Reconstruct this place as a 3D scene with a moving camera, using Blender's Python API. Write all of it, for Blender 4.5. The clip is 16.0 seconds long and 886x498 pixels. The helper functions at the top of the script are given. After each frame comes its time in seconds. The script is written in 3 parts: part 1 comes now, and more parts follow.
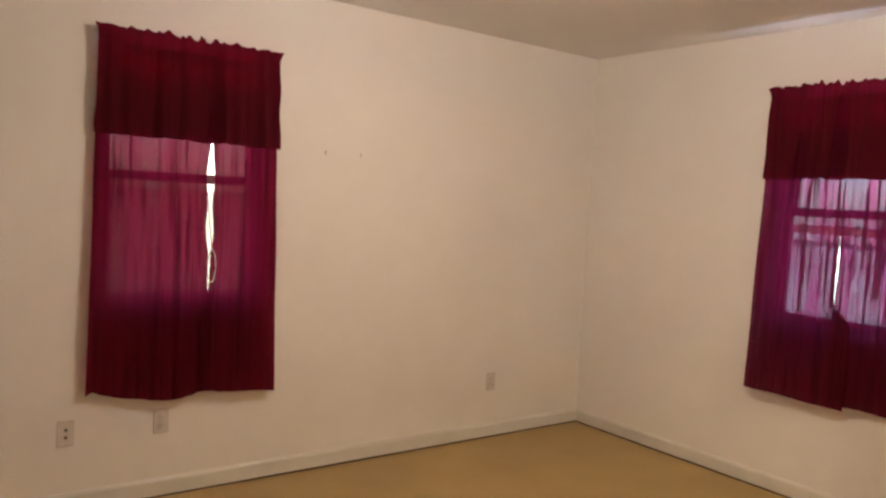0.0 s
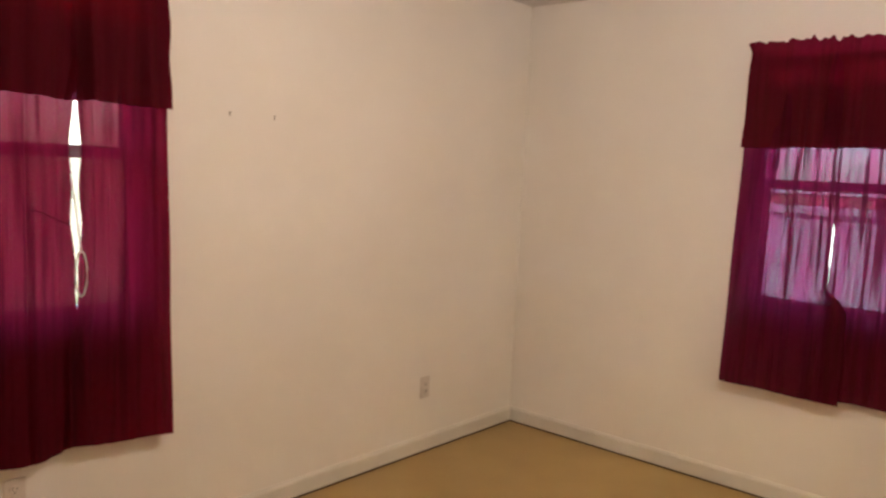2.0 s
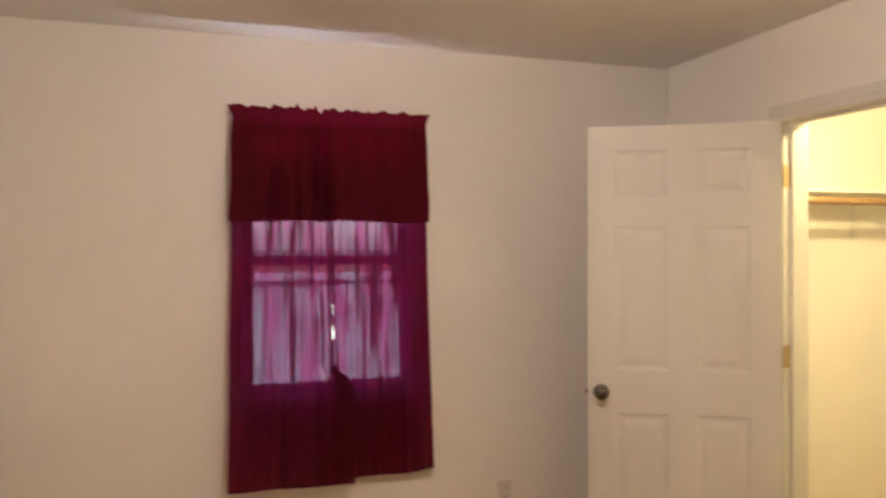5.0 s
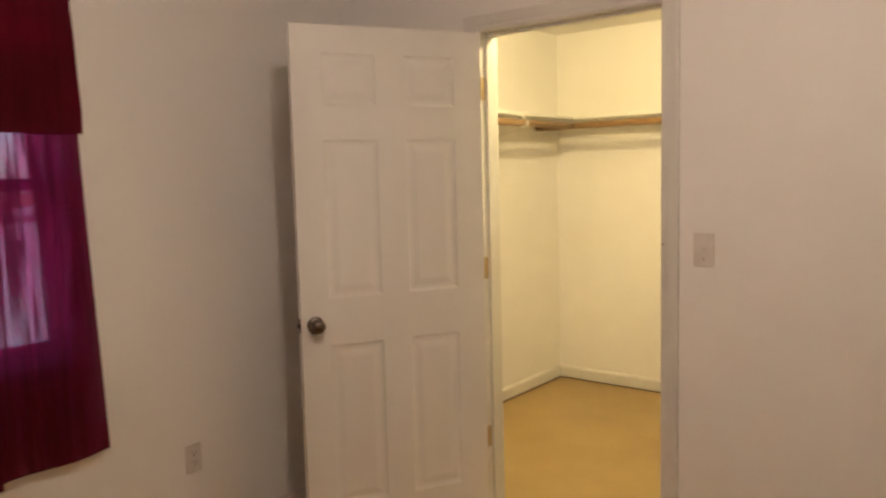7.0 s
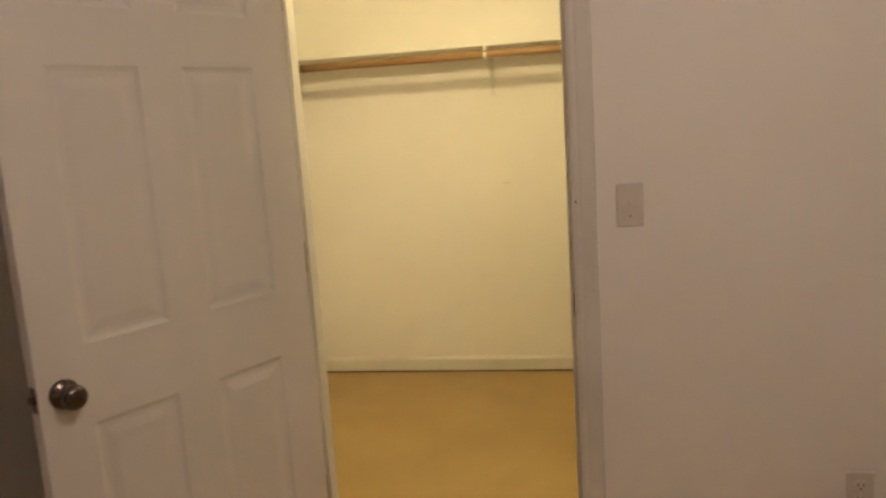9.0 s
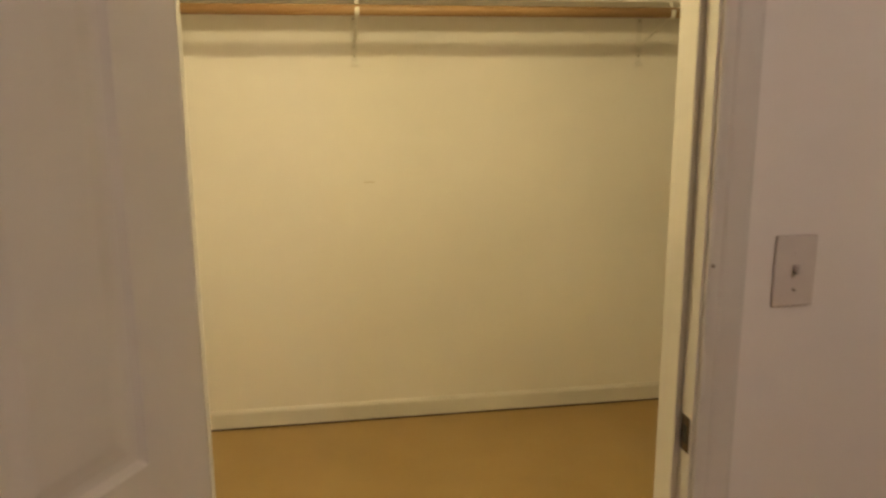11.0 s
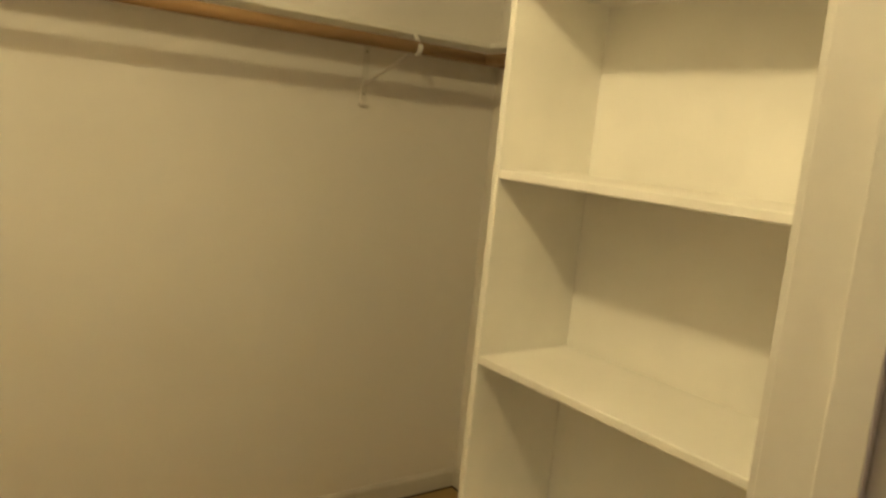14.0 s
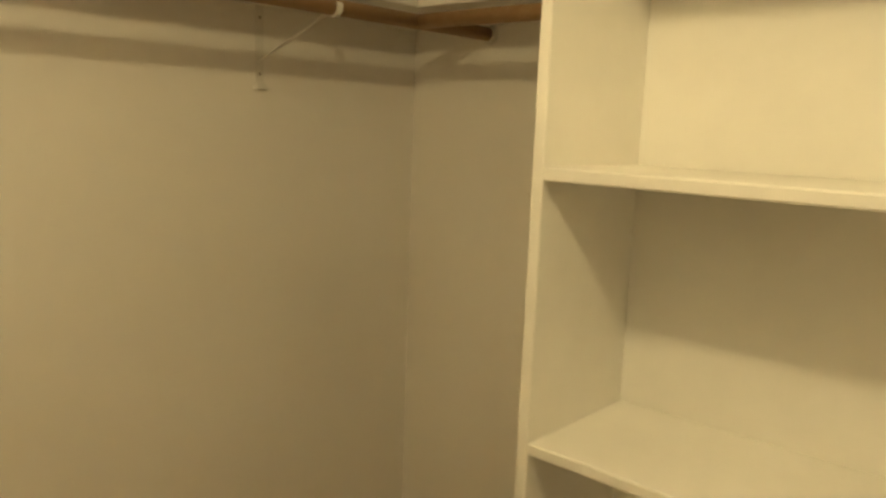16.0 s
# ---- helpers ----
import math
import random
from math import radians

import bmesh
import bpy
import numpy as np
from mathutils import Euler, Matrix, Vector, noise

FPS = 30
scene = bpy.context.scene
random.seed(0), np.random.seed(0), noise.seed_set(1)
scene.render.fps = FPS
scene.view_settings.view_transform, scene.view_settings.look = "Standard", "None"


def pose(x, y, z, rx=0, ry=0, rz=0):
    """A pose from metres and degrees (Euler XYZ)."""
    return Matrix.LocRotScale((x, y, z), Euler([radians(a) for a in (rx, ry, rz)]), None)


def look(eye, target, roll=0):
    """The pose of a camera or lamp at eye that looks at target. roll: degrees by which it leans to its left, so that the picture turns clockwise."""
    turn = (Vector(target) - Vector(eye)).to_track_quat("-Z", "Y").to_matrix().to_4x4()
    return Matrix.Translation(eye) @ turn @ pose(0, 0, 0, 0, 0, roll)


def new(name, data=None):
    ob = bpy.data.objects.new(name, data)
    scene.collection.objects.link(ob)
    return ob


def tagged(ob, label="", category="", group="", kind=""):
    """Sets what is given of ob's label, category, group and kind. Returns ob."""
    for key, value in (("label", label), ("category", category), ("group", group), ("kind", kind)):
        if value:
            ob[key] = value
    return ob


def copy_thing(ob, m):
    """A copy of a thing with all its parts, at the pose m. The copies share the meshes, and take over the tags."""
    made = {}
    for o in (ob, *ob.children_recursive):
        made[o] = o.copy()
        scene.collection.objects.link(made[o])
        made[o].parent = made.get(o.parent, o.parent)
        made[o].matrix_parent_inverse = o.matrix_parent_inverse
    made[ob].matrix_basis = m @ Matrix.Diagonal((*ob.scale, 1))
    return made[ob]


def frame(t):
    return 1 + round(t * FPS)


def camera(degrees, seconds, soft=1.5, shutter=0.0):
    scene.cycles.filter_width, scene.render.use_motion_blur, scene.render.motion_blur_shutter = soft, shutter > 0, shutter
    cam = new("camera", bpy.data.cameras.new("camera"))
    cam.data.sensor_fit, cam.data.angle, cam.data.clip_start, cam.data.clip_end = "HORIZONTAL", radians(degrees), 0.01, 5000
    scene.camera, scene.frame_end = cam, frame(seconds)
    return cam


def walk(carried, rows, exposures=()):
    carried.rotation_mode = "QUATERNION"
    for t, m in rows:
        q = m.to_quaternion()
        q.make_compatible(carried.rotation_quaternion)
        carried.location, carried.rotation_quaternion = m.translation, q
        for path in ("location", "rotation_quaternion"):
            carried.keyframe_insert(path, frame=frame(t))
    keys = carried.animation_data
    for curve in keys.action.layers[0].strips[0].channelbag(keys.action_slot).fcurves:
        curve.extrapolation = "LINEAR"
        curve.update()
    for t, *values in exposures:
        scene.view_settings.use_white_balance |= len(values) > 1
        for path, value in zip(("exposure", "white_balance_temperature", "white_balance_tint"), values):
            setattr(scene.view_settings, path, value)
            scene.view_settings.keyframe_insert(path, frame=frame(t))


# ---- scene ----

# ---- camera and walk ----
cam = camera(60.0, 16.0, soft=2.4, shutter=0.5)
# seconds, eye x y z, yaw (left of +y), pitch, roll
PATH = [
    (0, 3.578, -3.846, 1.453, 53.52, -3.63, 3.09),
    (0.5, 3.369, -3.780, 1.447, 51.67, -4.75, 3.09),
    (1, 3.154, -3.719, 1.447, 49.64, -5.26, 3.20),
    (1.5, 2.885, -3.712, 1.467, 46.08, -5.76, 2.97),
    (2, 2.622, -3.709, 1.488, 40.92, -5.90, 2.68),
    (2.5, 2.389, -3.739, 1.514, 34.25, -4.86, 2.42),
    (3, 2.162, -3.788, 1.536, 26.01, -1.49, 1.83),
    (3.5, 1.806, -3.853, 1.560, 14.82, 2.66, 1.62),
    (4, 1.489, -3.698, 1.579, 3.02, 2.97, 1.07),
    (4.5, 1.306, -3.502, 1.570, -7.50, 1.37, 0.39),
    (5, 1.153, -3.324, 1.552, -17.82, -0.22, -0.14),
    (5.2, 1.092, -3.250, 1.540, -21.90, -0.79, -0.31),
    (7.3, 0.839, -2.470, 1.494, -56.08, -6.18, -2.43),
    (7.5, 0.854, -2.354, 1.494, -59.17, -6.53, -3.20),
    (8, 0.949, -2.066, 1.477, -66.53, -7.30, -3.61),
    (8.5, 1.155, -1.816, 1.486, -72.90, -8.70, -3.72),
    (9, 1.355, -1.572, 1.464, -79.89, -9.47, -3.75),
    (9.5, 1.593, -1.338, 1.447, -87.03, -10.09, -2.41),
    (9.7, 1.679, -1.268, 1.443, -89.09, -10.32, -1.52),
    (11.8, 2.771, -0.928, 1.526, -108.31, -10.48, 1.51),
    (12, 2.866, -0.918, 1.522, -111.62, -9.46, 2.60),
    (12.5, 3.015, -0.868, 1.543, -119.42, -7.49, 4.81),
    (13, 3.108, -0.882, 1.579, -123.91, -6.34, 5.53),
    (13.5, 3.165, -0.921, 1.571, -126.06, -6.71, 5.27),
    (14, 3.213, -0.969, 1.518, -127.07, -8.55, 5.77),
    (14.5, 3.324, -1.037, 1.457, -128.75, -9.32, 6.13),
    (15, 3.378, -1.148, 1.481, -127.37, -10.27, 5.91),
    (15.5, 3.572, -1.160, 1.475, -131.32, -9.32, 5.09),
    (16, 3.828, -1.137, 1.509, -138.01, -9.23, 2.14),
]


def carried_pose(x, y, z, yaw, pitch, roll):
    a, b = radians(yaw), radians(pitch)
    way = (-math.sin(a) * math.cos(b), math.cos(a) * math.cos(b), math.sin(b))
    return look((x, y, z), (x + way[0], y + way[1], z + way[2]), roll)


EXPOSURES = [(0, 3.08), (1.5, 3.17), (3, 3.13), (5, 3.03), (7.3, 2.66), (8.2, 2.52), (9.0, 2.31), (9.6, 2.29), (11.8, 1.99), (12.5, 1.88), (13, 1.75), (13.5, 1.75), (14, 1.81), (14.5, 1.86), (16, 1.81)]
walk(cam, [(r[0], carried_pose(*r[1:])) for r in PATH], EXPOSURES)

# ---- plan (metres): bedroom x 0..W, y 0..SOUTH; closet behind wall C ----
H = 2.438            # ceiling
W = 3.407            # bedroom face of the closet wall
TC = 0.124           # thickness of the closet wall
XC = W + TC          # closet face of it
X2 = 5.660           # closet back wall
YN, YS = 0.14, -3.0  # closet north and south walls
SOUTH = -4.45
JN, JS = -0.796, -1.558   # faces of the door jambs
DOOR_H = 2.047

# ---- world, sun, lamps ----
world = bpy.data.worlds.new("sky")
scene.world = world
world.use_nodes = True
wn = world.node_tree.nodes
sky = wn.new("ShaderNodeTexSky")
sky.sky_type, sky.sun_disc = "NISHITA", False
sky.sun_elevation, sky.sun_rotation = radians(57), radians(160)
world.node_tree.links.new(sky.outputs[0], wn["Background"].inputs[0])
wn["Background"].inputs[1].default_value = 0.15


def lamp(name, kind, energy, colour, place, **more):
    data = bpy.data.lights.new(name, kind)
    data.energy, data.color = energy, colour
    if "radius" in more:
        data.shadow_soft_size = more["radius"]
    ob = new(name, data)
    ob.location = place
    return ob


sun = lamp("sun", "SUN", 3.0, (1.0, 0.95, 0.88), (0, 0, 8))
sun.data.angle = radians(0.6)
sun.rotation_euler = (radians(33), 0, radians(20))
BULB = (1.77, -1.95, 2.295)
lamp("bedroom_bulb", "POINT", 5.1, (1.0, 0.80, 0.68), BULB, radius=0.09)
CLOSET_BULB = (4.00, -1.12, 2.325)
lamp("closet_bulb", "POINT", 8.6, (1.0, 0.80, 0.41), CLOSET_BULB, radius=0.045)



def window_light(name, place, turn):
    data = bpy.data.lights.new(name, "AREA")
    data.shape, data.size, data.size_y = "RECTANGLE", 0.66, 0.06
    data.energy, data.color = 0.85, (0.74, 0.80, 1.0)
    ob = new(name, data)
    ob.matrix_basis = pose(*place, 0, 0, turn) @ pose(0, 0, 0, -153, 0, 0)


# sky light in the two window openings, just under their heads
window_light("window_light_north", (1.709, 0.022, 1.95), 0)
window_light("window_light_west", (-0.022, -2.69, 1.95), 90)

# ---- materials ----
def material(name, base, rough=0.5, metal=0.0, second=None, scale=6.0, fine=120.0, bump=0.05, spread=0.35, stretch=(1, 1, 1), distance=0.002):
    """A procedural surface: two scales of variation in colour and roughness, and fine relief."""
    m = bpy.data.materials.new(name)
    m.use_nodes = True
    n, l = m.node_tree.nodes, m.node_tree.links
    p = n["Principled BSDF"]
    p.inputs["Metallic"].default_value = metal
    co = n.new("ShaderNodeTexCoord")
    mp = n.new("ShaderNodeMapping")
    mp.inputs["Scale"].default_value = stretch
    l.new(co.outputs["Object"], mp.inputs["Vector"])
    big = n.new("ShaderNodeTexNoise")
    big.inputs["Scale"].default_value, big.inputs["Detail"].default_value = scale, 5
    small = n.new("ShaderNodeTexNoise")
    small.inputs["Scale"].default_value, small.inputs["Detail"].default_value = fine, 3
    for t in (big, small):
        l.new(mp.outputs[0], t.inputs["Vector"])
    mix = n.new("ShaderNodeMix")
    mix.data_type = "RGBA"
    mix.inputs["A"].default_value = (*base, 1)
    mix.inputs["B"].default_value = (*(second or [c * (1 - spread * 0.35) for c in base]), 1)
    ramp = n.new("ShaderNodeMapRange")
    ramp.inputs["From Min"].default_value, ramp.inputs["From Max"].default_value = 0.35, 0.7
    l.new(big.outputs["Fac"], ramp.inputs["Value"])
    l.new(ramp.outputs[0], mix.inputs["Factor"])
    l.new(mix.outputs["Result"], p.inputs["Base Color"])
    rr = n.new("ShaderNodeMapRange")
    rr.inputs["To Min"].default_value, rr.inputs["To Max"].default_value = rough * 0.85, min(1, rough * 1.15)
    l.new(small.outputs["Fac"], rr.inputs["Value"])
    l.new(rr.outputs[0], p.inputs["Roughness"])
    if bump:
        b = n.new("ShaderNodeBump")
        b.inputs["Strength"].default_value, b.inputs["Distance"].default_value = bump, distance
        l.new(small.outputs["Fac"], b.inputs["Height"])
        l.new(b.outputs[0], p.inputs["Normal"])
    return m


M_WALL = material("wall_paint", (0.855, 0.82, 0.77), 0.55, second=(0.825, 0.79, 0.735), scale=1.6, fine=170, bump=0.12)
M_CEIL = material("ceiling_paint", (0.82, 0.79, 0.75), 0.85, second=(0.79, 0.76, 0.71), scale=1.5, fine=140, bump=0.2)
M_TRIM = material("trim_paint", (0.73, 0.70, 0.64), 0.46, scale=3, fine=60, bump=0.04)
M_DOOR = material("door_paint", (0.77, 0.74, 0.70), 0.62, scale=2, fine=90, bump=0.05, stretch=(1, 1, 0.25))
M_SHELF = material("shelf_paint", (0.84, 0.815, 0.75), 0.42, scale=3, fine=70, bump=0.06)
M_FLOOR = material("floor_vinyl", (0.40, 0.272, 0.102), 0.45, second=(0.355, 0.236, 0.084), scale=2.4, fine=60, bump=0.06)
M_WOOD = material("rod_wood", (0.36, 0.225, 0.105), 0.5, second=(0.30, 0.165, 0.068), scale=5, fine=45, bump=0.08, stretch=(6, 0.4, 6))
M_METAL_W = material("white_metal", (0.81, 0.78, 0.72), 0.4, scale=8, bump=0.02)
M_PEWTER = material("dark_pewter", (0.16, 0.13, 0.11), 0.24, metal=1.0, scale=25, bump=0.02)
M_NAIL = material("dull_steel", (0.30, 0.25, 0.20), 0.5, metal=0.3, scale=25, bump=0.02)
M_BRASS = material("brass", (0.55, 0.42, 0.24), 0.45, metal=1.0, scale=25, bump=0.02)
M_PLASTIC = material("plate_plastic", (0.72, 0.66, 0.60), 0.35, scale=10, bump=0.0)
M_DARK = material("dark_slot", (0.03, 0.025, 0.02), 0.6, scale=10, bump=0.0)
M_SCUFF = material("scuff", (0.66, 0.58, 0.47), 0.7, scale=30, bump=0.0)
# dark brown that stands for the shade in the gap under the baseboards
M_GAP_SHADE = material("gap_shade", (0.085, 0.055, 0.034), 0.8, second=(0.10, 0.075, 0.05), scale=9, bump=0.0)
M_SASH = material("sash_paint", (0.72, 0.72, 0.72), 0.4, scale=4, bump=0.03)
M_VENT = material("vent_enamel", (0.66, 0.62, 0.56), 0.4, scale=6, bump=0.03)
M_GROUND = material("ground_soil", (0.20, 0.15, 0.10), 0.95, second=(0.10, 0.11, 0.05), scale=1.2, fine=18, bump=0.6, distance=0.03)
M_BLOCK = material("pale_block", (0.66, 0.64, 0.61), 0.9, second=(0.34, 0.34, 0.32), scale=4.0, fine=30, bump=0.4, distance=0.006)
M_BRICK = material("red_wall", (0.36, 0.15, 0.11), 0.85, scale=3.0, fine=30, bump=0.4, distance=0.006)


def cloth_material(name, least, most, dye, glow, pale, tint, lines=(0.34, 0.50)):
    """Wine-red sheer cloth: some light goes straight through, some is scattered through, some is reflected."""
    m = bpy.data.materials.new(name)
    m.use_nodes = True
    n, l = m.node_tree.nodes, m.node_tree.links
    n.remove(n["Principled BSDF"])
    out = n["Material Output"]
    co = n.new("ShaderNodeTexCoord")
    mp = n.new("ShaderNodeMapping")
    mp.inputs["Scale"].default_value = (1, 1, 0.05)
    l.new(co.outputs["Object"], mp.inputs["Vector"])
    gather = n.new("ShaderNodeTexNoise")
    gather.inputs["Scale"].default_value, gather.inputs["Detail"].default_value = 40, 3
    l.new(mp.outputs[0], gather.inputs["Vector"])
    weave = n.new("ShaderNodeTexNoise")
    weave.inputs["Scale"].default_value = 420
    l.new(co.outputs["Object"], weave.inputs["Vector"])
    cloth = n.new("ShaderNodeBsdfDiffuse")
    thr = n.new("ShaderNodeBsdfTranslucent")
    clear = n.new("ShaderNodeBsdfTransparent")
    col = n.new("ShaderNodeMix")
    col.data_type = "RGBA"
    col.inputs["A"].default_value, col.inputs["B"].default_value = (*dye, 1), (*[c * 0.65 for c in dye], 1)
    l.new(weave.outputs["Fac"], col.inputs["Factor"])
    l.new(col.outputs["Result"], cloth.inputs["Color"])
    thr.inputs["Color"].default_value = (*glow, 1)
    wide = n.new("ShaderNodeMapping")
    wide.inputs["Scale"].default_value = (1, 1, 0.15)
    l.new(co.outputs["Object"], wide.inputs["Vector"])
    strip = n.new("ShaderNodeTexNoise")
    strip.inputs["Scale"].default_value, strip.inputs["Detail"].default_value = 17, 2
    l.new(wide.outputs[0], strip.inputs["Vector"])
    part_of = n.new("ShaderNodeMapRange")
    part_of.inputs["From Min"].default_value, part_of.inputs["From Max"].default_value = 0.42, 0.58
    l.new(strip.outputs["Fac"], part_of.inputs["Value"])
    hue = n.new("ShaderNodeMix")
    hue.data_type = "RGBA"
    hue.inputs["A"].default_value, hue.inputs["B"].default_value = (*pale, 1), (*tint, 1)
    l.new(part_of.outputs[0], hue.inputs["Factor"])
    l.new(hue.outputs["Result"], clear.inputs["Color"])
    bump = n.new("ShaderNodeBump")
    bump.inputs["Strength"].default_value, bump.inputs["Distance"].default_value = 0.3, 0.001
    l.new(weave.outputs["Fac"], bump.inputs["Height"])
    l.new(bump.outputs[0], cloth.inputs["Normal"])
    a = n.new("ShaderNodeMixShader")
    a.inputs[0].default_value = 0.35
    l.new(cloth.outputs[0], a.inputs[1]), l.new(thr.outputs[0], a.inputs[2])
    gaps = n.new("ShaderNodeMapRange")
    gaps.inputs["From Min"].default_value, gaps.inputs["From Max"].default_value = lines
    gaps.inputs["To Min"].default_value, gaps.inputs["To Max"].default_value = least, most
    l.new(gather.outputs["Fac"], gaps.inputs["Value"])
    share = n.new("ShaderNodeMapRange")
    share.inputs["From Min"].default_value, share.inputs["From Max"].default_value = lines
    share.inputs["To Min"].default_value, share.inputs["To Max"].default_value = 0.20, 0.34
    l.new(gather.outputs["Fac"], share.inputs["Value"])
    l.new(share.outputs[0], a.inputs[0])
    mottle = n.new("ShaderNodeTexNoise")
    mottle.inputs["Scale"].default_value, mottle.inputs["Detail"].default_value = 90, 4
    l.new(co.outputs["Object"], mottle.inputs["Vector"])
    thin = n.new("ShaderNodeMapRange")
    thin.inputs["From Min"].default_value, thin.inputs["From Max"].default_value = 0.3, 0.7
    thin.inputs["To Min"].default_value, thin.inputs["To Max"].default_value = 0.6, 1.4
    l.new(mottle.outputs["Fac"], thin.inputs["Value"])
    both = n.new("ShaderNodeMath")
    both.operation = "MULTIPLY"
    l.new(gaps.outputs[0], both.inputs[0]), l.new(thin.outputs[0], both.inputs[1])
    b = n.new("ShaderNodeMixShader")
    l.new(both.outputs[0], b.inputs[0])
    l.new(a.outputs[0], b.inputs[1]), l.new(clear.outputs[0], b.inputs[2])
    l.new(b.outputs[0], out.inputs["Surface"])
    return m


M_CLOTH = cloth_material("wine_sheer", 0.005, 0.078, (0.072, 0.0075, 0.013), (0.42, 0.015, 0.105), (0.66, 0.68, 0.98), (0.86, 0.36, 0.80), (0.41, 0.51))
# same cloth, with the west window's dimmer, redder daylight put into its colours
M_CLOTH_WEST = cloth_material("wine_sheer_west", 0.003, 0.023, (0.066, 0.007, 0.013), (0.50, 0.014, 0.065), (0.85, 0.50, 0.55), (0.95, 0.34, 0.42))
M_LINED = cloth_material("wine_lined", 0.0, 0.006, (0.115, 0.012, 0.021), (0.32, 0.014, 0.055), (0.80, 0.50, 0.80), (0.80, 0.50, 0.80))
M_GLASS = bpy.data.materials.new("window_glass")
M_GLASS.use_nodes = True
gp = M_GLASS.node_tree.nodes["Principled BSDF"]
gp.inputs["Roughness"].default_value, gp.inputs["IOR"].default_value = 0.02, 1.45
gp.inputs["Transmission Weight"].default_value = 1.0
M_LAMP = bpy.data.materials.new("lamp_glass")
M_LAMP.use_nodes = True
lp = M_LAMP.node_tree.nodes["Principled BSDF"]
lp.inputs["Base Color"].default_value = (0.8, 0.78, 0.72, 1)
lp.inputs["Emission Color"].default_value, lp.inputs["Emission Strength"].default_value = (1.0, 0.82, 0.6, 1), 0.5


# ---- mesh helpers ----
def link(name, bm, mat, smooth=False):
    me = bpy.data.meshes.new(name)
    bm.to_mesh(me)
    bm.free()
    me.materials.append(mat)
    if smooth:
        for f in me.polygons:
            f.use_smooth = True
    return new(name, me)


def part(name, bm, mat, parent, label="", smooth=False):
    ob = link(name, bm, mat, smooth)
    ob.parent = parent
    if label:
        ob["label"] = label
    return ob


def box(bm, x0, x1, y0, y1, z0, z1, m=None, bevel=0.0):
    """Adds a box to bm; with bevel its edges are rounded."""
    vs = bmesh.ops.create_cube(bm, size=1)["verts"]
    c = Matrix.Translation(((x0 + x1) / 2, (y0 + y1) / 2, (z0 + z1) / 2)) @ Matrix.Diagonal((abs(x1 - x0), abs(y1 - y0), abs(z1 - z0), 1))
    bmesh.ops.transform(bm, matrix=c, verts=vs)
    if bevel:
        es = list({e for v in vs for e in v.link_edges})
        r = bmesh.ops.bevel(bm, geom=es, offset=bevel, segments=2, affect="EDGES", profile=0.5)
        vs = list({v for f in r["faces"] for v in f.verts} | {v for v in vs if v.is_valid})
    if m is not None:
        bmesh.ops.transform(bm, matrix=m, verts=vs)
    return bm


def boxes(*rows, bevel=0.0):
    bm = bmesh.new()
    for r in rows:
        box(bm, *r, bevel=bevel)
    return bm


def lathe(bm, profile, m, seg=24):
    """Turns (radius, height) pairs round z, then poses them by m."""
    rings = []
    for r, h in profile:
        rings.append([bm.verts.new(m @ Vector((r * math.cos(2 * math.pi * k / seg), r * math.sin(2 * math.pi * k / seg), h))) for k in range(seg)])
    for a, b in zip(rings, rings[1:]):
        for k in range(seg):
            bm.faces.new((a[k], a[(k + 1) % seg], b[(k + 1) % seg], b[k]))
    bm.faces.new(rings[0][::-1])
    bm.faces.new(rings[-1])
    return bm


def sweep(bm, points, w, t, m=None):
    """A flat strip of width w (along local y) and thickness t along points in the local xz plane."""
    rows = []
    for k, (x, z) in enumerate(points):
        a, b = points[max(k - 1, 0)], points[min(k + 1, len(points) - 1)]
        d = Vector((b[0] - a[0], b[1] - a[1])).normalized()
        nx, nz = -d[1] * t / 2, d[0] * t / 2
        rows.append([bm.verts.new(p) for p in ((x + nx, -w / 2, z + nz), (x + nx, w / 2, z + nz), (x - nx, w / 2, z - nz), (x - nx, -w / 2, z - nz))])
    for a, b in zip(rows, rows[1:]):
        for k in range(4):
            bm.faces.new((a[k], a[(k + 1) % 4], b[(k + 1) % 4], b[k]))
    bm.faces.new(rows[0][::-1]), bm.faces.new(rows[-1])
    if m is not None:
        bmesh.ops.transform(bm, matrix=m, verts=[v for r in rows for v in r])
    return bm


def tube(bm, points, r, seg=10):
    """A round cord or rod through 3D points."""
    rings = []
    for k, p in enumerate(points):
        d = (Vector(points[min(k + 1, len(points) - 1)]) - Vector(points[max(k - 1, 0)])).normalized()
        q = d.to_track_quat("Z", "Y")
        rings.append([bm.verts.new(Vector(p) + q @ Vector((r * math.cos(2 * math.pi * j / seg), r * math.sin(2 * math.pi * j / seg), 0))) for j in range(seg)])
    for a, b in zip(rings, rings[1:]):
        for j in range(seg):
            bm.faces.new((a[j], a[(j + 1) % seg], b[(j + 1) % seg], b[j]))
    bm.faces.new(rings[0][::-1]), bm.faces.new(rings[-1])
    return bm


def prism(bm, profile, start, end, out):
    """Extrudes a moulding profile of (proud, height) from start to end; out is the way in which it stands proud."""
    s, e, o = Vector(start), Vector(end), Vector(out)
    along = (e - s).normalized()
    up = Vector((0, 0, 1)) if abs(along.z) < 0.5 else along.cross(o)
    a = [bm.verts.new(s + o * p + up * h) for p, h in profile]
    b = [bm.verts.new(e + o * p + up * h) for p, h in profile]
    n = len(profile)
    for k in range(n):
        bm.faces.new((a[k], a[(k + 1) % n], b[(k + 1) % n], b[k]))
    bm.faces.new(a[::-1]), bm.faces.new(b)
    bmesh.ops.recalc_face_normals(bm, faces=bm.faces)
    return bm


